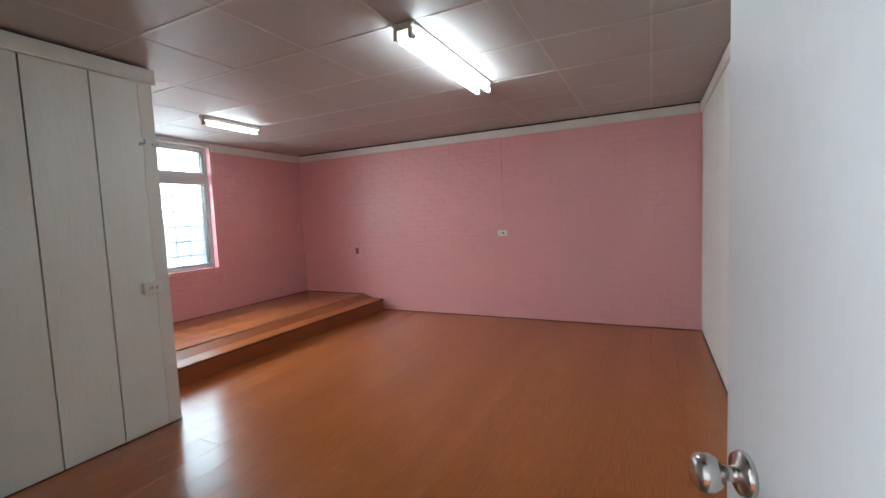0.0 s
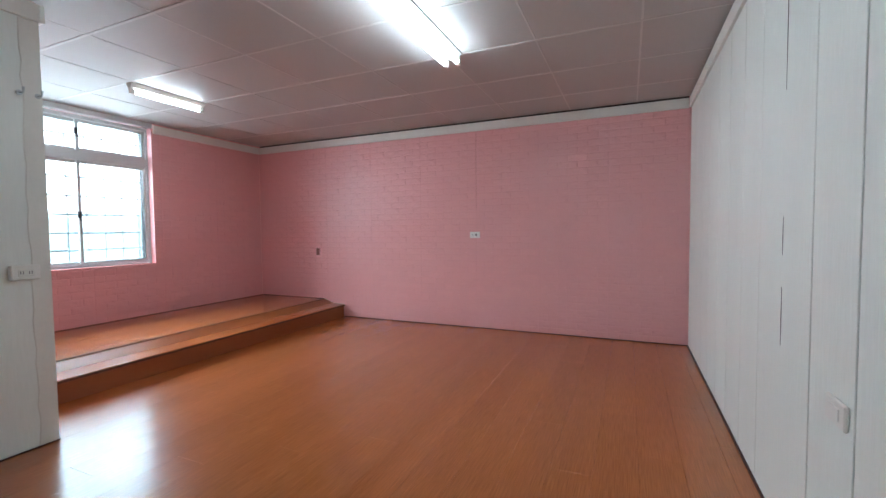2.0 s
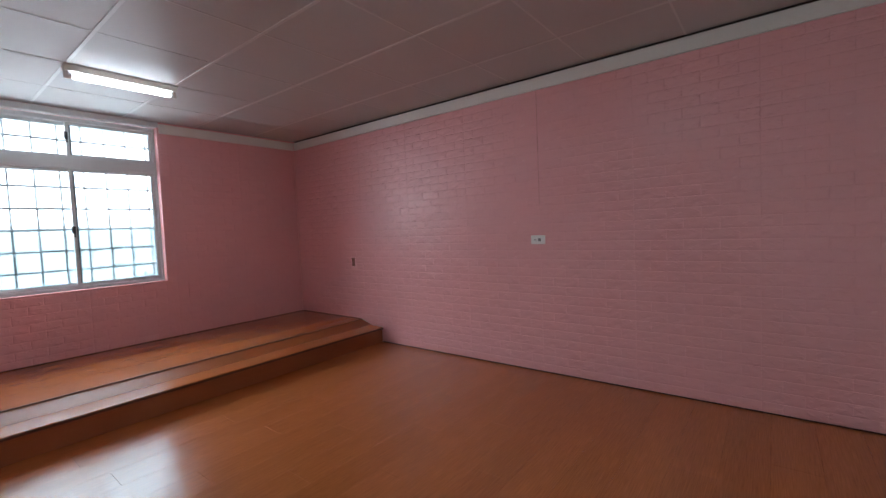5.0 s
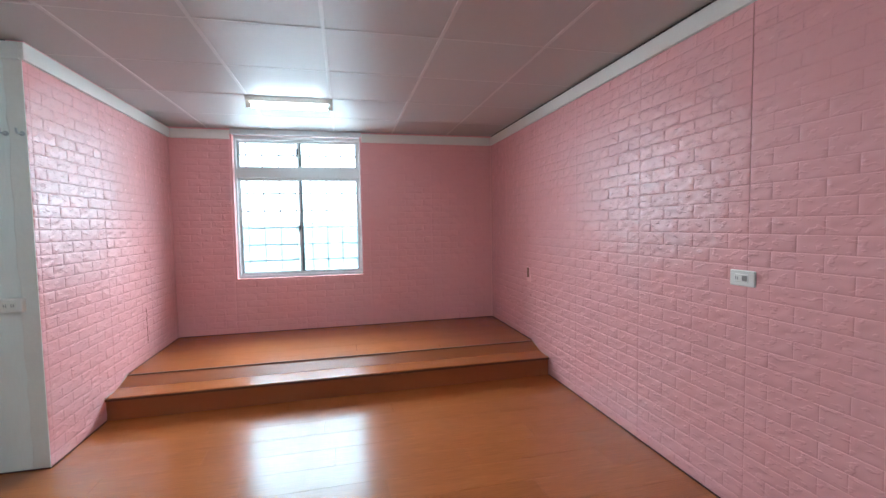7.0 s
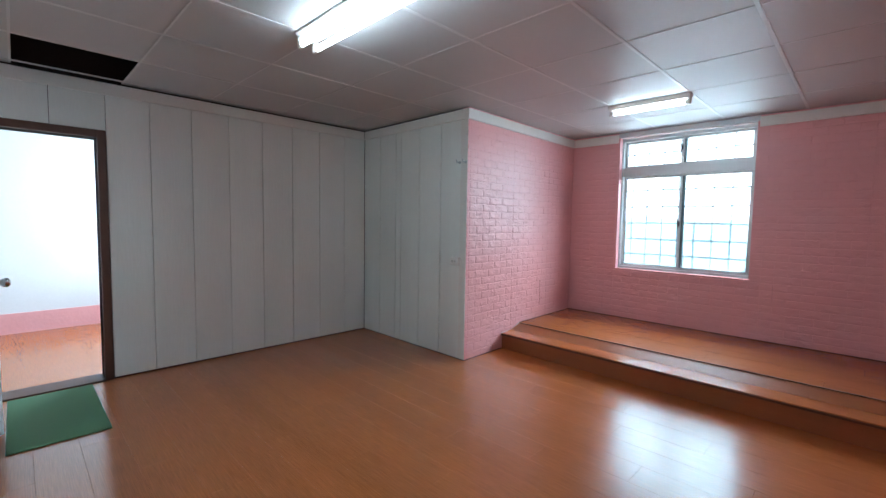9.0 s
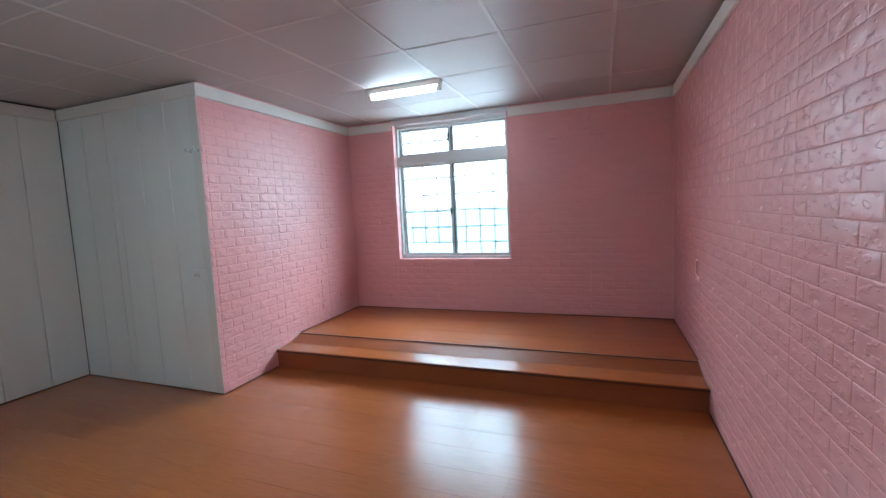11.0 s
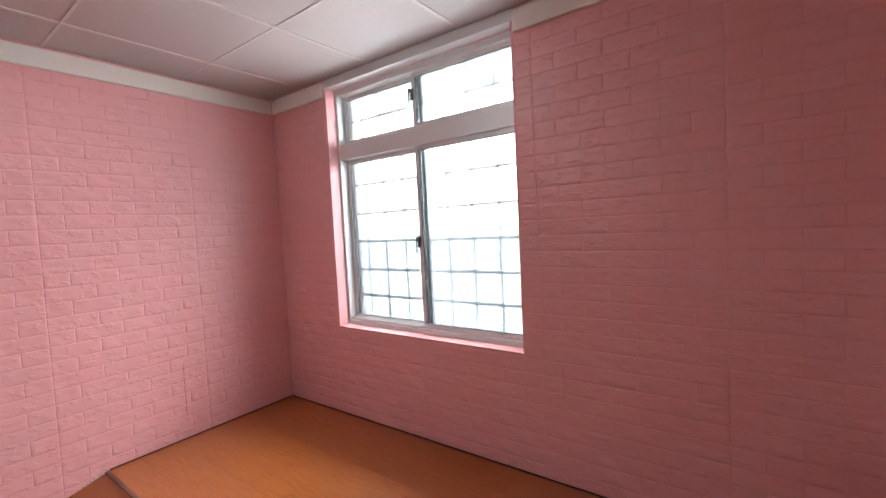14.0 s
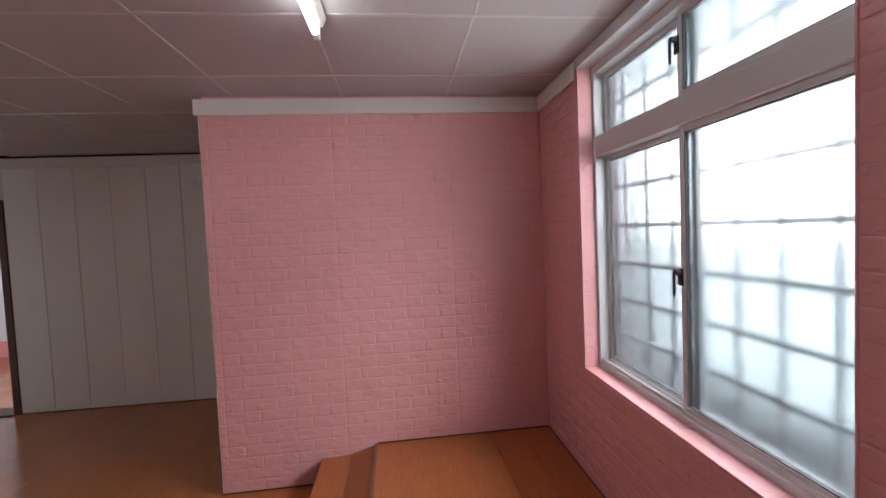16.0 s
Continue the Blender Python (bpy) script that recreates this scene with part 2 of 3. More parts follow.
ceiling = structure(ceiling_mesh(), "white square ceiling boards with thin joints, one board missing")
bm = bmesh.new()
for k in range(8):
    x = -0.535 - 0.62 * k
    if x > WX:
        add_box(bm, (x - 0.010, BACK, CEIL - 0.0022), (x + 0.010, 0.04, CEIL + 0.006), 0.001)
for k in range(9):
    y = -0.585 - 0.62 * k
    if y > BACK:
        add_box(bm, (WX, y - 0.006, CEIL - 0.0012), (0, y + 0.006, CEIL + 0.006), 0.001)
structure(finish(bm, "trim_ceiling_bead", M_BEAD), "thin white beads over the ceiling joints")
structure(box("trim_gap_east", (-0.004, BACK + 0.02, TRIM_HI), (0.003, -0.02, CEIL + 0.01), M_DARK), "dark gap between crown board and ceiling")
# near-black sheet added so the hole of the missing board looks unlit
structure(box("ceiling_void", (WX - 0.15, BACK - 0.2, 2.6), (0.18, 0.35, 2.7), M_DARK), "dark sheet standing for the unlit void above the ceiling")

# crown boards, butted at the corners
CR = 0.02
crowns = [("trim_east", (-CR, BACK + CR, TRIM_LO), (0.001, -CR, TRIM_HI)),
          ("trim_north_a", (NWX + CR, -CR, TRIM_LO), (WL - 0.01, 0.001, TRIM_HI)),
          ("trim_north_b", (WR + 0.01, -CR, TRIM_LO), (-CR, 0.001, TRIM_HI)),
          ("trim_recess", (BLX - 0.001, BLY - CR, TRIM_LO), (BLX + CR, -CR - 0.001, TRIM_HI)),
          ("trim_front", (WX + CR, BLY - CR, TRIM_LO), (BLX - 0.002, BLY + 0.001, TRIM_HI)),
          ("trim_west", (WX - 0.001, BACK + CR, TRIM_LO), (WX + CR - 0.001, BLY - CR, TRIM_HI)),
          ("trim_south", (WX + CR, BACK - 0.001, TRIM_LO), (-CR - 0.001, BACK + CR - 0.001, TRIM_HI))]
for nm, lo, hi in crowns:
    ob = structure(box(nm, lo, hi, M_TRIM, 0.003), "white painted board along the top of the wall")
    if nm == "trim_recess":
        ob.matrix_world = SKEW

# dark shoe strips
S = 0.006
shoes = [("baseboard_east", (-S, BACK + S, 0), (0, RISER - 0.012, 0.009)), ("baseboard_east_upper", (-S, EDGE, PLAT), (0, -S, PLAT + 0.007)),
         ("baseboard_north", (NWX + S, -S, PLAT), (-S, 0, PLAT + 0.007)), ("baseboard_recess", (BLX, EDGE, PLAT), (BLX + S, -S, PLAT + 0.007)),
         ("baseboard_recess_low", (BLX, BLY, 0), (BLX + 0.006, RISER - 0.012, 0.008)),
         ("baseboard_front", (WX + S, BLY - 0.006, 0), (BLX, BLY, 0.008)), ("baseboard_west", (WX, DY1 + 0.06, 0), (WX + 0.008, BLY - 0.006, 0.010)),
         ("baseboard_south", (WX, BACK, 0), (-S, BACK + 0.010, 0.012))]
for nm, lo, hi in shoes:
    ob = structure(box(nm, lo, hi, M_SHOE, 0.002), "dark brown strip at the foot of the wall")
    if "recess" in nm:
        ob.matrix_world = SKEW

# ---- raised platform with a sloped face and a lower step ----
def platform():
    root = tagged(new("platform"), "raised wooden laminate platform with a low front step", "platform")
    root.location = (-1.67, -0.7, 0)
    inv = Matrix.Translation((1.67, 0.7, 0))
    def prism(nm, prof, material, bev=0.0):
        bm = bmesh.new()
        a = [bm.verts.new((NWX - 0.01, y, z)) for y, z in prof]
        b = [bm.verts.new((-0.002, y, z)) for y, z in prof]
        bm.faces.new(a)
        bm.faces.new(b[::-1])
        for i in range(len(prof)):
            j = (i + 1) % len(prof)
            bm.faces.new((a[i], a[j], b[j], b[i]))
        if bev:
            bmesh.ops.bevel(bm, geom=list(bm.edges), offset=bev, segments=2, affect='EDGES')
        ob = finish(bm, nm, material, root)
        ob.matrix_parent_inverse = inv
        return ob
    e, f = EDGE, RISER
    g = e - 0.15
    prism("body", [(0.0, -0.005), (0.0, PLAT - 0.009), (e, PLAT - 0.009), (g, STEP - 0.012), (f + 0.013, STEP - 0.012), (f + 0.013, -0.005)], M_WOOD_DK)
    prism("sloped_face", [(e - 0.006, PLAT - 0.008), (e - 0.016, PLAT - 0.004), (g - 0.012, STEP + 0.0085), (g + 0.006, STEP - 0.004)], M_WOOD_SLOPE_SHADE)
    prism("tread", [(g - 0.005, STEP - 0.005), (g - 0.005, STEP + 0.008), (f - 0.012, STEP), (f - 0.012, STEP - 0.013)], M_WOOD, 0.003)
    tagged(prism("nosing", [(f - 0.0125, STEP - 0.022), (f - 0.0125, STEP - 0.004), (f - 0.017, STEP - 0.006), (f - 0.017, STEP - 0.020)], M_WOOD_DK, 0.001), "dark rounded nosing strip")
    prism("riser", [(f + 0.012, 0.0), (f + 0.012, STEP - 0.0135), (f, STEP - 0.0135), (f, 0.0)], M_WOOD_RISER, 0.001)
    tagged(prism("edge_strip", [(e - 0.002, PLAT - 0.008), (e - 0.002, PLAT + 0.0025), (e - 0.021, PLAT + 0.0015), (e - 0.021, PLAT - 0.006)], M_EDGE, 0.001), "worn grey-brown edge strip")
    return root, inv


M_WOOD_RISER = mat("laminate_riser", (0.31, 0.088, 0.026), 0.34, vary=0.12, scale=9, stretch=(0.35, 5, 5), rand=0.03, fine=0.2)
# floor laminate darkened in colour: the slope reflects less light than the tread
M_WOOD_SLOPE_SHADE = mat("laminate_slope_shaded", (0.31, 0.09, 0.025), 0.40, vary=0.14, scale=9, stretch=(0.12, 3.2, 3.2), rand=0.03, fine=0.28)
M_EDGE = mat("worn_edge", (0.20, 0.09, 0.05), 0.9, vary=0.3, scale=25)
plat, plat_inv = platform()

# ragged foam and putty ends beside the step
for x0, x1 in ((BLX + 0.0005, BLX + 0.006), (-0.006, -0.0005)):
    bm = bmesh.new()
    N = 44
    rows4 = []
    for k in range(N + 1):
        y = EDGE - (EDGE - RISER + 0.012) * k / N
        z = PLAT if y > EDGE - 0.014 else max(STEP, PLAT - (PLAT - STEP) * (EDGE - 0.014 - y) / 0.148)
        up = 0.005 + 0.006 * abs(math.sin(k * 1.7)) * random.random() + 0.003 * random.random()
        rows4.append([bm.verts.new(c) for c in ((x0, y, z - 0.004), (x0, y, z + up), (x1, y, z + up * 0.6), (x1, y, z - 0.004))])
    for a, b in zip(rows4, rows4[1:]):
        for q in range(4):
            bm.faces.new((a[q], a[(q + 1) % 4], b[(q + 1) % 4], b[q]))
    bm.faces.new(rows4[0])
    bm.faces.new(rows4[-1][::-1])
    ob = tagged(finish(bm, "putty_edge", M_PUTTY), "ragged pale putty along the step beside the wall", "putty", "putty edges")
    if x0 < -1:
        ob.matrix_world = SKEW


# ---- window ----
def window():
    root = tagged(new("window_1"), "white aluminium sliding window with patterned glass and top lights", kind="structure")
    root.location = (-2.15, 0.1, WB)
    inv = Matrix.Translation((2.15, -0.1, -WB))
    def part(ob, lab=""):
        ob.parent = root
        ob.matrix_parent_inverse = inv
        return tagged(ob, lab) if lab else ob
    y0, y1 = 0.075, 0.165
    F = 0.023
    part(boxes("frame", [((WL, y0, WB), (WL + F, y1, WT)), ((WR - F, y0, WB), (WR, y1, WT)),
                         ((WL + F, y0, WB), (WR - F, y1, WB + 0.035)), ((WL + F, y0, WT - 0.035), (WR - F, y1, WT)),
                         ((WL + F, y0 + 0.002, 1.848), (WR - F, y1, 1.945))], M_ALU, 0.003))
    part(boxes("track", [((WL + F, y0 + 0.012, WB + 0.035), (WR - F, y0 + 0.016, WB + 0.05)), ((WL + F, y0 + 0.045, WB + 0.035), (WR - F, y0 + 0.05, WB + 0.05))], M_ALU))
    xm = -2.15
    for z0, z1, nm in ((WB + 0.037, 1.847, "sash"), (1.946, WT - 0.037, "top_sash")):
        for x0, x1, ya in ((WL + F + 0.001, xm + 0.022, y0 + 0.052), (xm - 0.022, WR - F - 0.001, y0 + 0.018)):
            w, d = 0.023, 0.026
            part(boxes(nm, [((x0, ya, z0), (x0 + w, ya + d, z1)), ((x1 - w, ya, z0), (x1, ya + d, z1)),
                            ((x0 + w, ya, z0), (x1 - w, ya + d, z0 + w)), ((x0 + w, ya, z1 - w), (x1 - w, ya + d, z1))], M_ALU, 0.002))
            g = 0.004
            gx0, gx1, gz0, gz1 = x0 + w, x1 - w, z0 + w, z1 - w
            part(boxes("gasket", [((gx0, ya + 0.004, gz0), (gx0 + g, ya + 0.02, gz1)), ((gx1 - g, ya + 0.004, gz0), (gx1, ya + 0.02, gz1)),
                                  ((gx0 + g, ya + 0.004, gz0), (gx1 - g, ya + 0.02, gz0 + g)), ((gx0 + g, ya + 0.004, gz1 - g), (gx1 - g, ya + 0.02, gz1))], M_GASKET), "black rubber gasket")
            pane = part(box("pane", (gx0 + 0.001, ya + 0.010, gz0 + 0.001), (gx1 - 0.001, ya + 0.015, gz1 - 0.001), M_GLASS), "frosted patterned glass")
            pane.visible_shadow = False
    for z in (1.30, 2.12):
        bm = bmesh.new()
        add_box(bm, (xm - 0.034, y0 + 0.012, z - 0.02), (xm - 0.008, y0 + 0.02, z + 0.045), 0.003)
        add_cyl(bm, (xm - 0.021, y0 + 0.014, z + 0.03), (xm - 0.021, y0 - 0.006, z + 0.03), 0.011, 12)
        add_box(bm, (xm - 0.026, y0 - 0.014, z - 0.055), (xm - 0.016, y0 - 0.005, z + 0.035), 0.003)
        part(finish(bm, "latch", M_BLACK), "black crescent latch")
    return root


window()
structure(boxes("window_lining", [((WL - 0.001, -0.001, WB), (WL + 0.008, 0.075, WT)), ((WR - 0.008, -0.001, WB), (WR + 0.001, 0.075, WT)),
                                  ((WL - 0.001, -0.004, WB - 0.001), (WR + 0.001, 0.075, WB + 0.008))], M_PINK, 0.002), "pink foam lining and sill of the window recess")
structure(box("window_head", (WL - 0.009, -0.004, WT), (WR + 0.009, 0.07, CEIL - 0.001), M_ALU, 0.002), "white head strip over the window")

# grille outside
bm = bmesh.new()
for z in (0.79, 0.960, 1.134, 1.320, 1.503, 1.692, 1.89, 2.106, 2.28):
    add_cyl(bm, (WL, 0.205, z), (WR, 0.205, z), 0.010, 8)
for k in range(-5, 3):
    x = -1.882 + 0.165 * k
    add_cyl(bm, (x, 0.211, 0.75), (x, 0.211, 2.34), 0.008, 8)
for x in (WL + 0.012, WR - 0.012):
    add_box(bm, (x - 0.012, 0.195, 0.75), (x + 0.012, 0.225, 2.34), 0.002)
structure(finish(bm, "window_grille", M_BAR), "grey steel burglar bars outside the window")

# awning of ribbed sheet
bm = bmesh.new()
N = 60
top, bot = [], []
for k in range(N + 1):
    x = WL - 0.5 + (WR - WL + 1.0) * k / N
    dz = 0.012 * (1 if (k // 2) % 2 else -1)
    top.append(bm.verts.new((x, 0.21, 2.62 + dz)))
    bot.append(bm.verts.new((x, 0.95, 2.36 + dz)))
for k in range(N):
    bm.faces.new((top[k], top[k + 1], bot[k + 1], bot[k]))
bmesh.ops.solidify(bm, geom=list(bm.faces), thickness=0.003)
tagged(finish(bm, "awning", M_AWNING), "teal ribbed translucent awning over the window outside", "awning")
# pale translucent fence of ribbed sheet beyond the bars
bm = bmesh.new()
lo, hi = [], []
for k in range(2 * N + 1):
    x = -5.2 + 6.0 * k / (2 * N)
    y = 1.38 + 0.012 * (1 if (k // 2) % 2 else -1)
    lo.append(bm.verts.new((x, y, -0.4)))
    hi.append(bm.verts.new((x, y, 1.40)))
for k in range(2 * N):
    bm.faces.new((lo[k], lo[k + 1], hi[k + 1], hi[k]))
bmesh.ops.solidify(bm, geom=list(bm.faces), thickness=0.003)
tagged(finish(bm, "fence", M_AWNING), "pale ribbed translucent sheet fence outside the window", "fence")
structure(box("ground", (-60, 0.2, -0.5), (60, 80, -0.4), mat("yard_concrete", (0.62, 0.63, 0.62), 0.8)), "pale concrete yard outside the window")


# ---- boarded walls ----
def board_mesh(w, h, t=0.02):
    bm = bmesh.new()
    add_box(bm, (0, 0, 0), (w, t, h), 0.0)
    es = [e for e in bm.edges if abs(e.verts[0].co.z - e.verts[1].co.z) > h / 2 and e.verts[0].co.y < t / 2]
    bmesh.ops.bevel(bm, geom=es, offset=0.0018, segments=1, affect='EDGES')
    bmesh.ops.recalc_face_normals(bm, faces=bm.faces)
    me = bpy.data.meshes.new("board")
    bm.to_mesh(me)
    bm.free()
    me.materials.append(M_BOARD)
    return me


def boards(parent, start, end, edges, z0, z1, place, gaps=(0.003, 0.005, 0.007)):
    """Upright boards between the joints named in edges; place(u) gives the pose of the board that starts at u."""
    cache = {}
    cuts = [start] + [e for e in edges if start < e < end] + [end]
    for a, b in zip(cuts, cuts[1:]):
        gap = random.choice(gaps)
        w = round(b - a - gap, 3)
        key = (w, z0)
        if key not in cache:
            cache[key] = board_mesh(w, z1 - z0)
        ob = new("board", cache[key])
        ob.matrix_world = place(a + gap / 2, z0)
        ob.parent = parent
        ob.matrix_parent_inverse = parent.matrix_world.inverted()


BT = TRIM_LO + 0.02
# back wall: joints run along x
boards(wall_south, WX, -0.001, [-3.525 - 0.306 * k for k in range(5, -1, -1)] + [-3.215, -2.915, -2.335, -2.02, -1.69, -1.37, -1.05, -0.75, -0.45, -0.15],
       0.0, BT, lambda u, z: Matrix.Translation((u, BACK, z)) @ Matrix.Scale(-1, 4, (0, 1, 0)), (0.006, 0.008, 0.011))
for z0, z1 in ((1.62, 2.2), (1.02, 1.16), (0.68, 0.90)):
    bm = bmesh.new()
    a = [bm.verts.new((-2.64 + dx, BACK + dy, z)) for dx, dy, z in ((0, 0.0012, z0), (0.003, 0.0012, (z0 + z1) / 2), (0, 0.0012, z1), (-0.003, 0.0012, (z0 + z1) / 2))]
    f = bm.faces.new(a)
    e = bmesh.ops.extrude_face_region(bm, geom=[f])
    bmesh.ops.translate(bm, vec=(0, -0.004, 0), verts=[v for v in e['geom'] if isinstance(v, bmesh.types.BMVert)])
    structure(finish(bm, 'trim_open_joint', M_DARK), 'dark open stretch of a filled board joint')
# front of the recess block: faces the back wall
boards(wall_front, WX, BLX - 0.001, [-4.646, -4.367, -4.276, -3.985, -3.678], 0.0, BT, lambda u, z: Matrix.Translation((u, BLY, z)), (0.006, 0.008))
# entrance wall
boards(wall_west, DY1 + 0.06, BLY, [-4.132 + 0.306 * k for k in range(0, 7)], 0.0, BT,
       lambda u, z: Matrix.Translation((WX, u, z)) @ Matrix.Rotation(radians(90), 4, 'Z'))
boards(wall_west, DY0 - 0.16, DY0 - 0.06, [], 0.0, BT, lambda u, z: Matrix.Translation((WX, u, z)) @ Matrix.Rotation(radians(90), 4, 'Z'))
boards(wall_west, DY0 - 0.06, DY1 + 0.06, [-4.74], DTOP + 0.06, BT, lambda u, z: Matrix.Translation((WX, u, z)) @ Matrix.Rotation(radians(90), 4, 'Z'))
# corner bead of the block
bm = bmesh.new()
prev = None
for k in range(31):
    z = TRIM_LO * k / 30
    xl = BLX - 0.085 + random.uniform(-0.006, 0.006)
    ring = [bm.verts.new(c) for c in ((xl, BLY, z), (xl + 0.004, BLY - 0.003, z), (BLX - 0.002, BLY - 0.004, z), (BLX - 0.001, BLY, z))]
    if prev:
        for q in range(4):
            bm.faces.new((prev[q], prev[(q + 1) % 4], ring[(q + 1) % 4], ring[q]))
    else:
        bm.faces.new(ring)
    prev = ring
bm.faces.new(prev[::-1])
structure(finish(bm, "trim_corner", M_TRIM), "uneven white corner strip on the block")

# ---- entrance door and frame ----
structure(boxes("door_frame", [((WX - 0.16, DY1, 0), (WX + 0.012, DY1 + 0.058, DTOP + 0.058)), ((WX - 0.16, DY0 - 0.058, 0), (WX + 0.012, DY0, DTOP + 0.058)),
                               ((WX - 0.16, DY0, DTOP), (WX + 0.012, DY1, DTOP + 0.058)), ((WX - 0.17, DY0, -0.008), (WX + 0.03, DY1, 0.012))], M_FRAME, 0.003), "dark brown wooden door frame and threshold")


def door():
    hinge, end = Vector((WX + 0.02, DY0 + 0.01, 0)), Vector(DOOR_END)
    L = 0.70
    d = (end - hinge).normalized()
    root = tagged(new("door_1"), "white painted door standing open with a steel knob", kind="structure")
    m = Matrix.Translation(hinge) @ Matrix.Rotation(math.atan2(d.y, d.x), 4, 'Z')
    root.matrix_world = m
    bm = bmesh.new()
    add_box(bm, (0, -0.036, 0.012), (L, 0, DTOP - 0.006), 0.002)
    finish(bm, "leaf", M_DOOR, root)
    kx, kz = L - 0.06, 0.90
    prof = [(0.033, 0), (0.034, 0.004), (0.030, 0.012), (0.014, 0.016), (0.011, 0.022), (0.0115, 0.034), (0.022, 0.040), (0.0275, 0.050), (0.0285, 0.060), (0.026, 0.069), (0.018, 0.075), (0.008, 0.0755)]
    for s in (1, -1):
        bm = bmesh.new()
        mm = Matrix.Translation((kx, 0 if s > 0 else -0.036, kz)) @ Matrix.Rotation(radians(-90 * s), 4, 'X')
        add_lathe(bm, prof, mm)
        tagged(finish(bm, "knob", M_CHROME, root, True), "round brushed steel knob")
    tagged(box("latch_plate", (L - 0.001, -0.030, kz - 0.028), (L + 0.0015, -0.006, kz + 0.028), M_CHROME, 0.0005, root), "steel latch plate")
    boxes("hinge", [((-0.012, -0.004, z), (0.012, 0.006, z + 0.09)) for z in (0.2, 0.95, 1.65)], M_CHROME, 0.002, root)
    return root


door()
tagged(boxes("door_mat", [((WX + 0.06, -5.02, 0.001), (-3.95, -4.56, 0.009))], M_MAT, 0.003), "green door mat lying inside the entrance", "mat")

# ---- hall beyond the entrance ----
HX, HY0, HY1 = -7.3, -6.6, -3.4
structure(box("floor_hall", (HX, HY0, -0.12), (WX - 0.02, HY1, -0.004), M_WOOD), "orange-brown laminate floor of the hall")
structure(boxes("wall_hall", [((HX - 0.15, HY0, -0.1), (HX, HY1, 2.6)),
                              ((HX, HY0 - 0.15, -0.1), (WX - 0.15, HY0, 2.6)), ((HX, HY1, -0.1), (WX - 0.15, HY1 + 0.15, 0.8)), ((HX, HY1, 2.2), (WX - 0.15, HY1 + 0.15, 2.6)), ((HX, HY1, 0.8), (-6.8, HY1 + 0.15, 2.2)), ((-5.3, HY1, 0.8), (WX - 0.15, HY1 + 0.15, 2.2))], mat("hall_paint", (0.72, 0.74, 0.74), 0.6)), "pale painted walls of the hall with an added, unseen window opening")
structure(boxes("baseboard_hall", [((HX, HY0 + 0.02, -0.004), (HX + 0.02, HY1 - 0.02, 0.22)), ((HX, HY0, -0.004), (WX - 0.16, HY0 + 0.02, 0.22))], M_PINK_FLAT), "pink band along the foot of the hall wall")
structure(box("ceiling_hall", (HX - 0.15, HY0 - 0.15, 2.45), (WX - 0.15, HY1 + 0.15, 2.58), M_TILE), "white ceiling of the hall")


# ---- lamps ----
def lamp(name, x0, x1, y, tubes, label):
    root = tagged(new(name), label, "ceiling lamp", "ceiling lamps")
    root.location = ((x0 + x1) / 2, y, CEIL)
    L = (x1 - x0) / 2
    w = 0.066 if tubes == 2 else 0.036
    bm = bmesh.new()
    prof = [(-w, -0.004), (-w, -0.012), (-w * 0.55, -0.042), (w * 0.55, -0.042), (w, -0.012), (w, -0.004)]
    a = [bm.verts.new((-L, p, q)) for p, q in prof]
    b = [bm.verts.new((L, p, q)) for p, q in prof]
    bm.faces.new(a)
    bm.faces.new(b[::-1])
    for i in range(len(prof)):
        j = (i + 1) % len(prof)
        bm.faces.new((a[i], a[j], b[j], b[i]))
    bmesh.ops.bevel(bm, geom=list(bm.edges), offset=0.002, segments=1, affect='EDGES')
    finish(bm, "housing", M_LAMP, root)
    for oy in ((-0.045, 0.045) if tubes == 2 else (0.0,)):
        zt = -0.072
        bm = bmesh.new()
        add_cyl(bm, (-L + 0.03, oy, zt), (L - 0.03, oy, zt), 0.0145, 18)
        tagged(finish(bm, "tube", M_TUBE, root, True), "glowing white fluorescent tube")
        for s in (-1, 1):
            bm = bmesh.new()
            add_box(bm, (min(s * (L - 0.002), s * (L - 0.026)), oy - 0.012, zt - 0.018), (max(s * (L - 0.002), s * (L - 0.026)), oy + 0.012, -0.03), 0.003)
            add_cyl(bm, (s * (L - 0.044), oy, zt), (s * (L - 0.024), oy, zt), 0.0155, 16)
            finish(bm, "socket", M_PLASTIC, root)
    return root


lamp("fluorescent_lamp", -3.04, -1.80, -3.74, 2, "twin-tube fluorescent batten lamp, lit, fixed to the ceiling")
lamp("fluorescent_lamp", -2.41, -1.76, -1.18, 1, "short single-tube fluorescent lamp, lit, fixed to the ceiling")


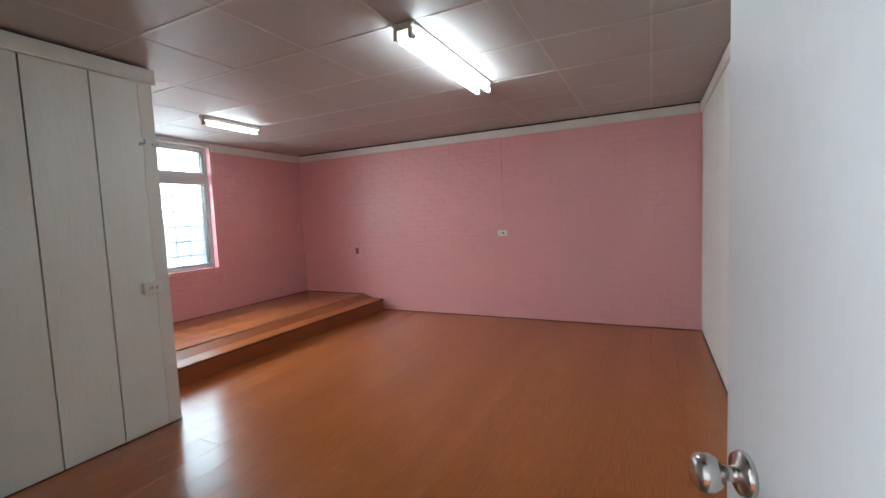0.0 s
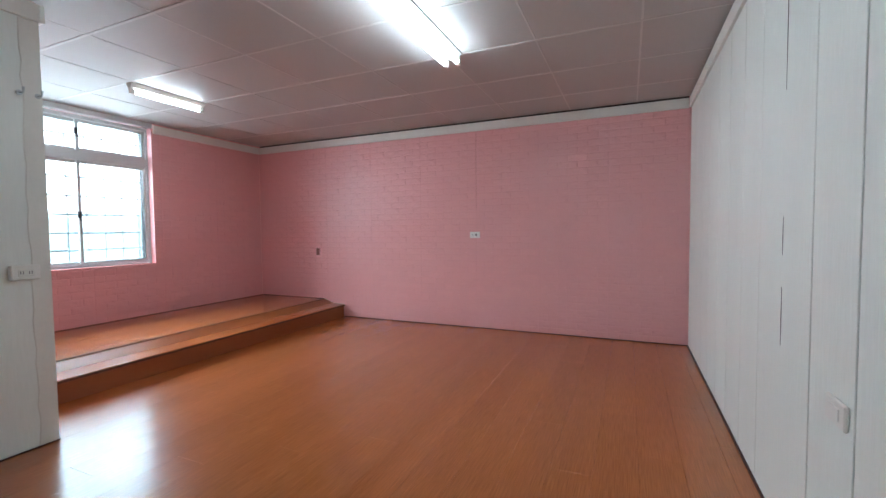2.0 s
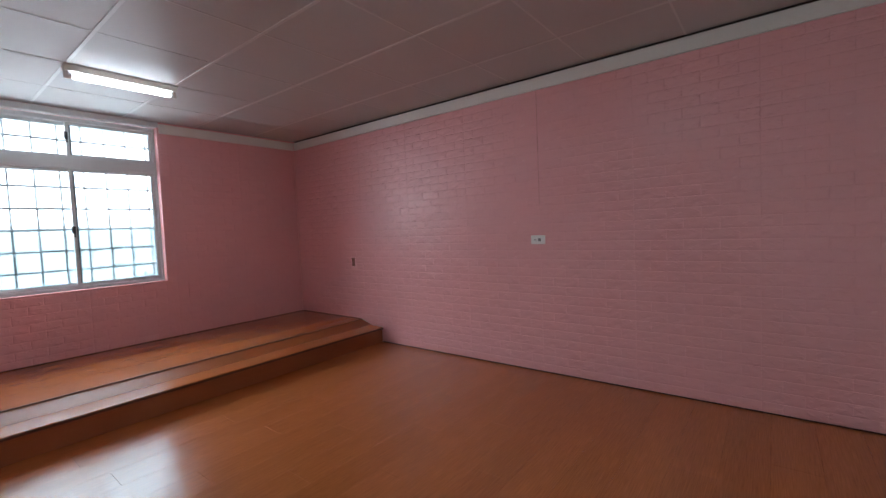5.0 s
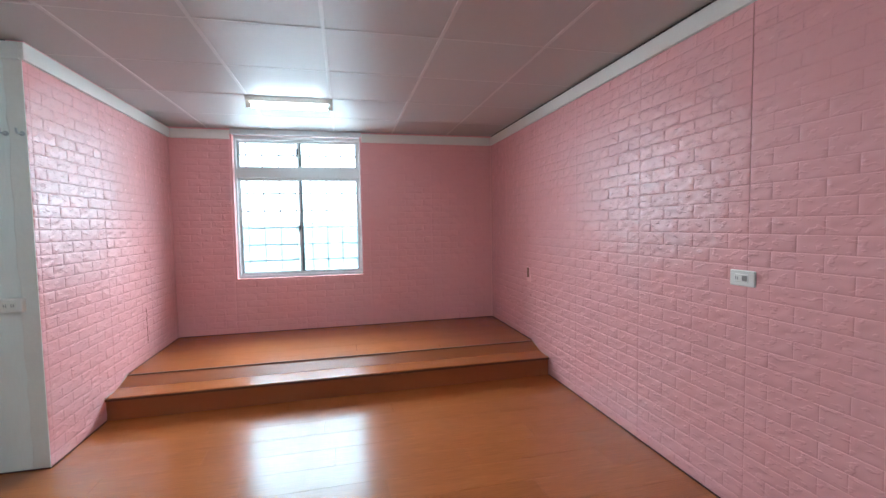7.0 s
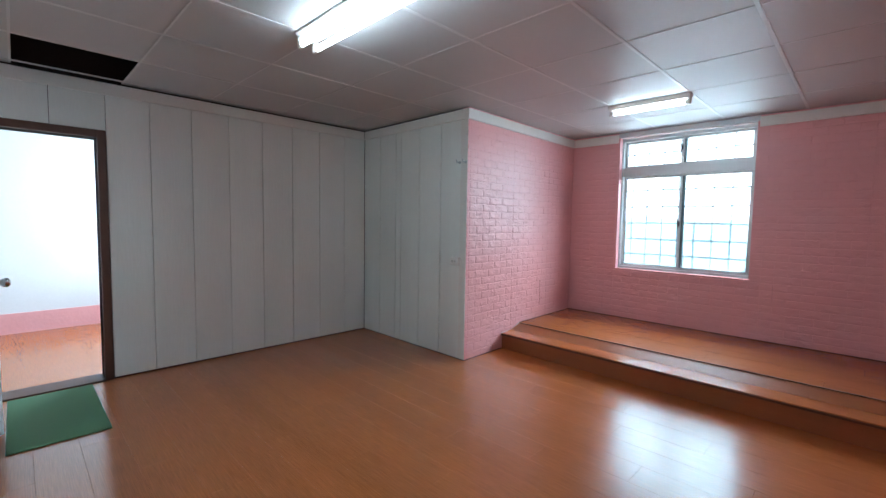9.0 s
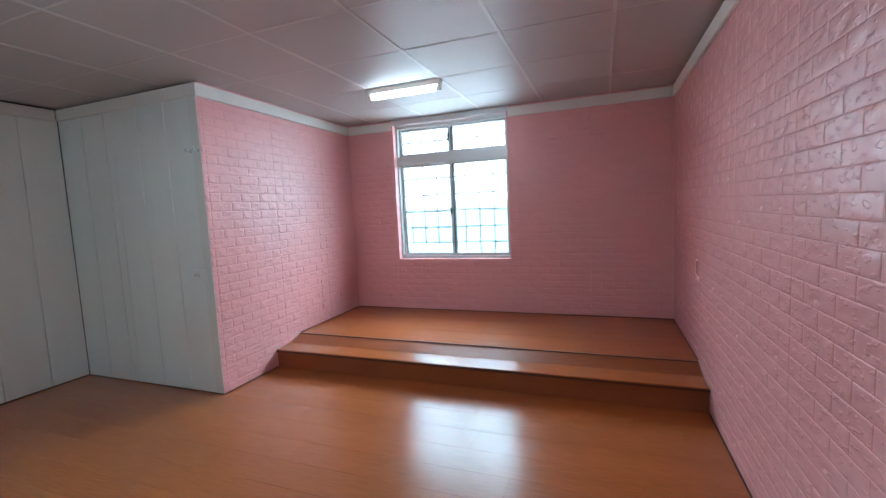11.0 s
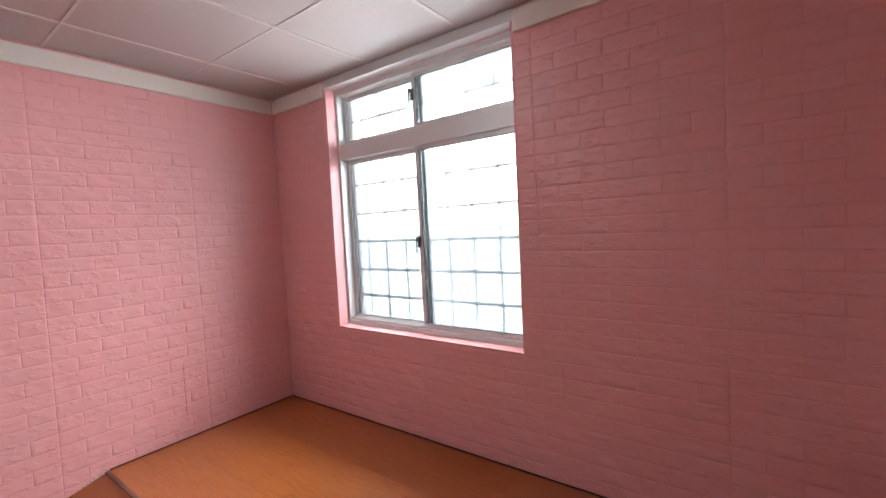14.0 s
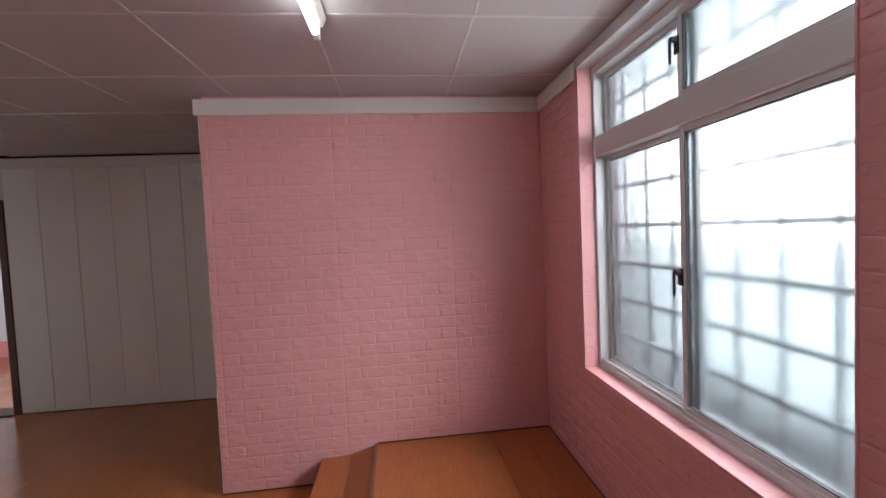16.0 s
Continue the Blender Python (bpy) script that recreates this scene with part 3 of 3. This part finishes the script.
# ---- sockets and hooks ----
def outlet(m, kind):
    """A plate in its own xz plane, facing -y."""
    root = tagged(new("wall_outlet"), "white plastic electrical outlet on the wall", "outlet", "wall outlets")
    root.matrix_world = m
    w, h, d = (0.12, 0.07, 0.012) if kind != "box" else (0.115, 0.075, 0.035)
    bm = bmesh.new()
    add_box(bm, (-w / 2, -d, -h / 2), (w / 2, 0, h / 2), 0.004)
    finish(bm, "plate", M_PLASTIC, root)
    boxes("socket_face", [((-0.032, -d - 0.003, -0.018), (0.032, -d + 0.001, 0.018))], M_PLASTIC if kind != "box" else M_TRIM, 0.002, root)
    if kind == "blank":
        return root
    for x in ((-0.018, 0.016) if kind == "box" else (-0.022,)):
        for dx in (-0.005, 0.005):
            box("slot", (x + dx - 0.0017, -d - 0.0045, -0.008), (x + dx + 0.0017, -d - 0.001, 0.008), M_SOCKET, 0.0, root)
    if kind == "single":
        box("switch_window", (0.004, -d - 0.004, -0.012), (0.028, -d - 0.002, 0.012), M_SOCKET, 0.0, root)
    return root


RZ = lambda a: Matrix.Rotation(radians(a), 4, 'Z')
outlet(Matrix.Translation((-0.002, -3.262, 1.066)) @ RZ(-90), "single")
outlet(Matrix.Translation((-3.452, BLY, 0.93)), "box")
outlet(Matrix.Translation((-3.13, BACK, 0.626)) @ RZ(180), "blank")

# empty switch box cut into the foam
bm = bmesh.new()
for lo, hi in (((-0.005, -1.052, 0.80), (0.003, -1.046, 0.905)), ((-0.005, -0.992, 0.80), (0.003, -0.986, 0.905)),
               ((-0.005, -1.046, 0.80), (0.003, -0.992, 0.806)), ((-0.005, -1.046, 0.899), (0.003, -0.992, 0.905))):
    add_box(bm, lo, hi, 0.001)
slot_box = tagged(new("switch_box"), "empty recessed switch box in the pink wall", "switch box")
slot_box.location = (0, -1.019, 0.85)
for nm, mt, ob in (("rim", M_PINK_FLAT, finish(bm, "rim", M_PINK_FLAT)), ("back", M_WOOD_DK, box("back", (-0.0035, -1.046, 0.806), (0.002, -0.992, 0.899), mat("brown_box", (0.22, 0.09, 0.07), 0.7)))):
    ob.parent = slot_box
    ob.matrix_parent_inverse = Matrix.Translation((0, 1.019, -0.85))


def hook(x, z):
    bm = bmesh.new()
    add_cyl(bm, (x, BLY, z), (x, BLY - 0.006, z), 0.013, 14)
    add_cyl(bm, (x, BLY - 0.004, z), (x, BLY - 0.045, z - 0.004), 0.0045, 10)
    add_cyl(bm, (x, BLY - 0.043, z - 0.006), (x, BLY - 0.048, z + 0.022), 0.0045, 10, 0.006)
    tagged(finish(bm, "wall_hook", M_BAR), "small metal hook screwed to the white boards", "hook", "wall hooks")


hook(-3.43, 1.845)
hook(-3.355, 1.845)


# ---- foam bricks on the pink walls ----
def pillow(w, h):
    """A soft pressed brick: steep rounded edges and a face with a few shallow folds and dents."""
    nx, nz = (13 if w > 0.15 else 7), 7
    folds = [(random.uniform(-0.42, 0.42) * w, random.uniform(-0.3, 0.3) * h, random.uniform(-0.6, 0.6),
              random.uniform(0.012, 0.040), random.uniform(0.008, 0.013), random.choice((-1, 1, 1)) * random.uniform(0.0012, 0.0026)) for _ in range(4 if w > 0.15 else 2)]
    us = [-w / 2, -w / 2 + 0.0015] + [-w / 2 + 0.0048 + (w - 0.0096) * k / (nx - 1) for k in range(nx)] + [w / 2 - 0.0015, w / 2]
    vs = [-h / 2, -h / 2 + 0.0015] + [-h / 2 + 0.0048 + (h - 0.0096) * k / (nz - 1) for k in range(nz)] + [h / 2 - 0.0015, h / 2]
    bm = bmesh.new()
    grid = []
    for u in us:
        line = []
        for v in vs:
            e = min(w / 2 - abs(u), h / 2 - abs(v))
            d = 0.0021 if e < 0.001 else (0.0010 if e < 0.003 else 0.0004 if e < 0.008 else 0.0)
            if e > 0.003:
                for fu, fv, ang, ln, wd, ht in folds:
                    p = (u - fu) * math.cos(ang) + (v - fv) * math.sin(ang)
                    q = (v - fv) * math.cos(ang) - (u - fu) * math.sin(ang)
                    d -= ht * math.exp(-(p / ln) ** 2 - (q / wd) ** 2)
            line.append(bm.verts.new((u, d, v)))
        grid.append(line)
    for a, b in zip(grid, grid[1:]):
        for k in range(len(vs) - 1):
            bm.faces.new((a[k], b[k], b[k + 1], a[k + 1]))
    for f in bm.faces:
        f.smooth = True
    me = bpy.data.meshes.new("brick")
    bm.to_mesh(me)
    bm.free()
    me.materials.append(M_PINK)
    return me


def brick_wall(parent, place, u0, u1, z0, z1, seam, near, holes=()):
    """Sheets 0.70 wide, 3.5 bricks to a row; the 300 round near are parts, the others one part."""
    BH, G = 0.07, 0.0
    spots = []
    rowi = 0
    z = 0.0
    while z < z1:
        c0, c1 = max(z, z0), min(z + BH, z1)
        p = seam - 0.70 * math.ceil((seam - u0) / 0.70)
        while p < u1:
            u = p
            for w in ((0.1, 0.2, 0.2, 0.2) if rowi % 2 else (0.2, 0.2, 0.2, 0.1)):
                a, b = max(u, u0), min(u + w, u1)
                u += w
                pieces = [(a, b, c0, c1)]
                for h in holes:
                    out = []
                    for (a1, b1, d0, d1) in pieces:
                        if b1 <= h[0] or a1 >= h[1] or d1 <= h[2] or d0 >= h[3]:
                            out.append((a1, b1, d0, d1))
                            continue
                        if a1 < h[0]:
                            out.append((a1, h[0], d0, d1))
                        if b1 > h[1]:
                            out.append((h[1], b1, d0, d1))
                        m0, m1 = max(a1, h[0]), min(b1, h[1])
                        if d0 < h[2]:
                            out.append((m0, m1, d0, h[2]))
                        if d1 > h[3]:
                            out.append((m0, m1, h[3], d1))
                    pieces = out
                for (a1, b1, d0, d1) in pieces:
                    if b1 - a1 > 0.03 and d1 - d0 > 0.028:
                        spots.append((a1, b1, d0, d1))
            p += 0.70
        rowi += 1
        z += BH
    spots.sort(key=lambda s: ((s[0] + s[1]) / 2 - near[0]) ** 2 + 1.4 * ((s[2] + s[3]) / 2 - near[1]) ** 2)
    cache = {}
    inv = parent.matrix_world.inverted()
    rest = bmesh.new()
    for i, (a, b, d0, d1) in enumerate(spots):
        key = (round(b - a - G, 3), round(d1 - d0 - G, 3), random.randrange(5))
        if key not in cache:
            cache[key] = pillow(*key[:2])
        m = place((a + b) / 2, (d0 + d1) / 2) @ pose(0, random.uniform(-0.0002, 0.0002), 0, random.uniform(-0.4, 0.4), random.uniform(-0.3, 0.3), random.uniform(-0.15, 0.15))
        if i < 300:
            ob = new("brick", cache[key])
            ob.matrix_world = m
            ob.parent = parent
            ob.matrix_parent_inverse = inv
        else:
            n0 = len(rest.verts)
            rest.from_mesh(cache[key])
            rest.verts.ensure_lookup_table()
            for v in rest.verts[n0:]:
                v.co = m @ v.co
    if len(rest.verts):
        ob = finish(rest, "brick_field", M_PINK, parent, True)
        ob.matrix_parent_inverse = inv
        tagged(ob, "further embossed foam bricks", "", "", "stuff")
    else:
        rest.free()


brick_wall(wall_east, lambda u, z: Matrix.Translation((0, u, z)) @ RZ(-90), BACK, 0, 0.005, TRIM_LO + 0.01, -3.277, (-2.9, 1.1), [(-1.054, -0.984, 0.798, 0.907)])
brick_wall(wall_north, lambda u, z: Matrix.Translation((u, 0, z)), NWX, 0, PLAT, TRIM_LO + 0.01, -0.716, (-1.6, 0.9), [(WL, WR, WB, 2.6)])
brick_wall(wall_recess, lambda u, z: SKEW @ Matrix.Translation((BLX, u, z)) @ RZ(90), BLY, 0, 0.005, TRIM_LO + 0.01, -0.582, (-1.0, 1.1))


# cuts and lifted seams in the foam
for nm, lo, hi in (("trim_foam_cut", (BLX - 0.001, -0.712, 0.36), (BLX + 0.0016, -0.7095, 0.66)),
                   ("trim_foam_cut", (-2.935, -0.0016, 0.30), (-2.9325, 0.001, 0.46)),
                   ("trim_foam_cut", (-1.32, -0.0016, 0.60), (-1.318, 0.001, 0.75)),
                   ("trim_foam_cut", (-0.0012, -3.2792, 1.35), (0.001, -3.277, TRIM_LO))):
    ob = structure(box(nm, lo, hi, M_CUT), "thin shadowed cut between two foam sheets")
    if lo[0] < BLX:
        ob.matrix_world = SKEW


# ---- laminate planks ----
def plank_mesh(lx, ly):
    bm = bmesh.new()
    add_box(bm, (-lx / 2, -ly / 2, -0.008), (lx / 2, ly / 2, 0), 0.0)
    es = [e for e in bm.edges if e.verts[0].co.z > -0.001 and e.verts[1].co.z > -0.001]
    bmesh.ops.bevel(bm, geom=es, offset=0.0008, segments=1, affect='EDGES')
    bmesh.ops.recalc_face_normals(bm, faces=bm.faces)
    me = bpy.data.meshes.new("plank")
    bm.to_mesh(me)
    bm.free()
    me.materials.append(M_WOOD)
    return me


PCACHE = {}


def planks(parent, inv, ya, yb, xa_of, xb, z, L=1.21, W=0.193):
    y, i = yb, 0
    while y > ya + 0.002:
        y0 = max(y - W, ya)
        xa = xa_of(y0)
        x = xa - (i * 0.47 % L)
        while x < xb - 0.002:
            x0, x1 = max(x, xa), min(x + L, xb)
            if x1 - x0 > 0.01:
                key = (round(x1 - x0 - 0.0002, 4), round(y - y0 - 0.0002, 4))
                if key not in PCACHE:
                    PCACHE[key] = plank_mesh(*key)
                ob = new("plank", PCACHE[key])
                ob.matrix_world = pose((x0 + x1) / 2, (y0 + y) / 2, z, random.uniform(-0.09, 0.09), 0, 0)
                ob.parent = parent
                ob.matrix_parent_inverse = inv
            x += L
        y = y0
        i += 1


planks(floor, Matrix.Identity(4), BLY, RISER, lambda y: BLX - 0.012, 0, 0.0)
planks(floor, Matrix.Identity(4), BACK, BLY, lambda y: WX, 0, 0.0)
planks(plat, plat_inv, EDGE - 0.002, 0, lambda y: NWX - 0.002, -0.001, PLAT)
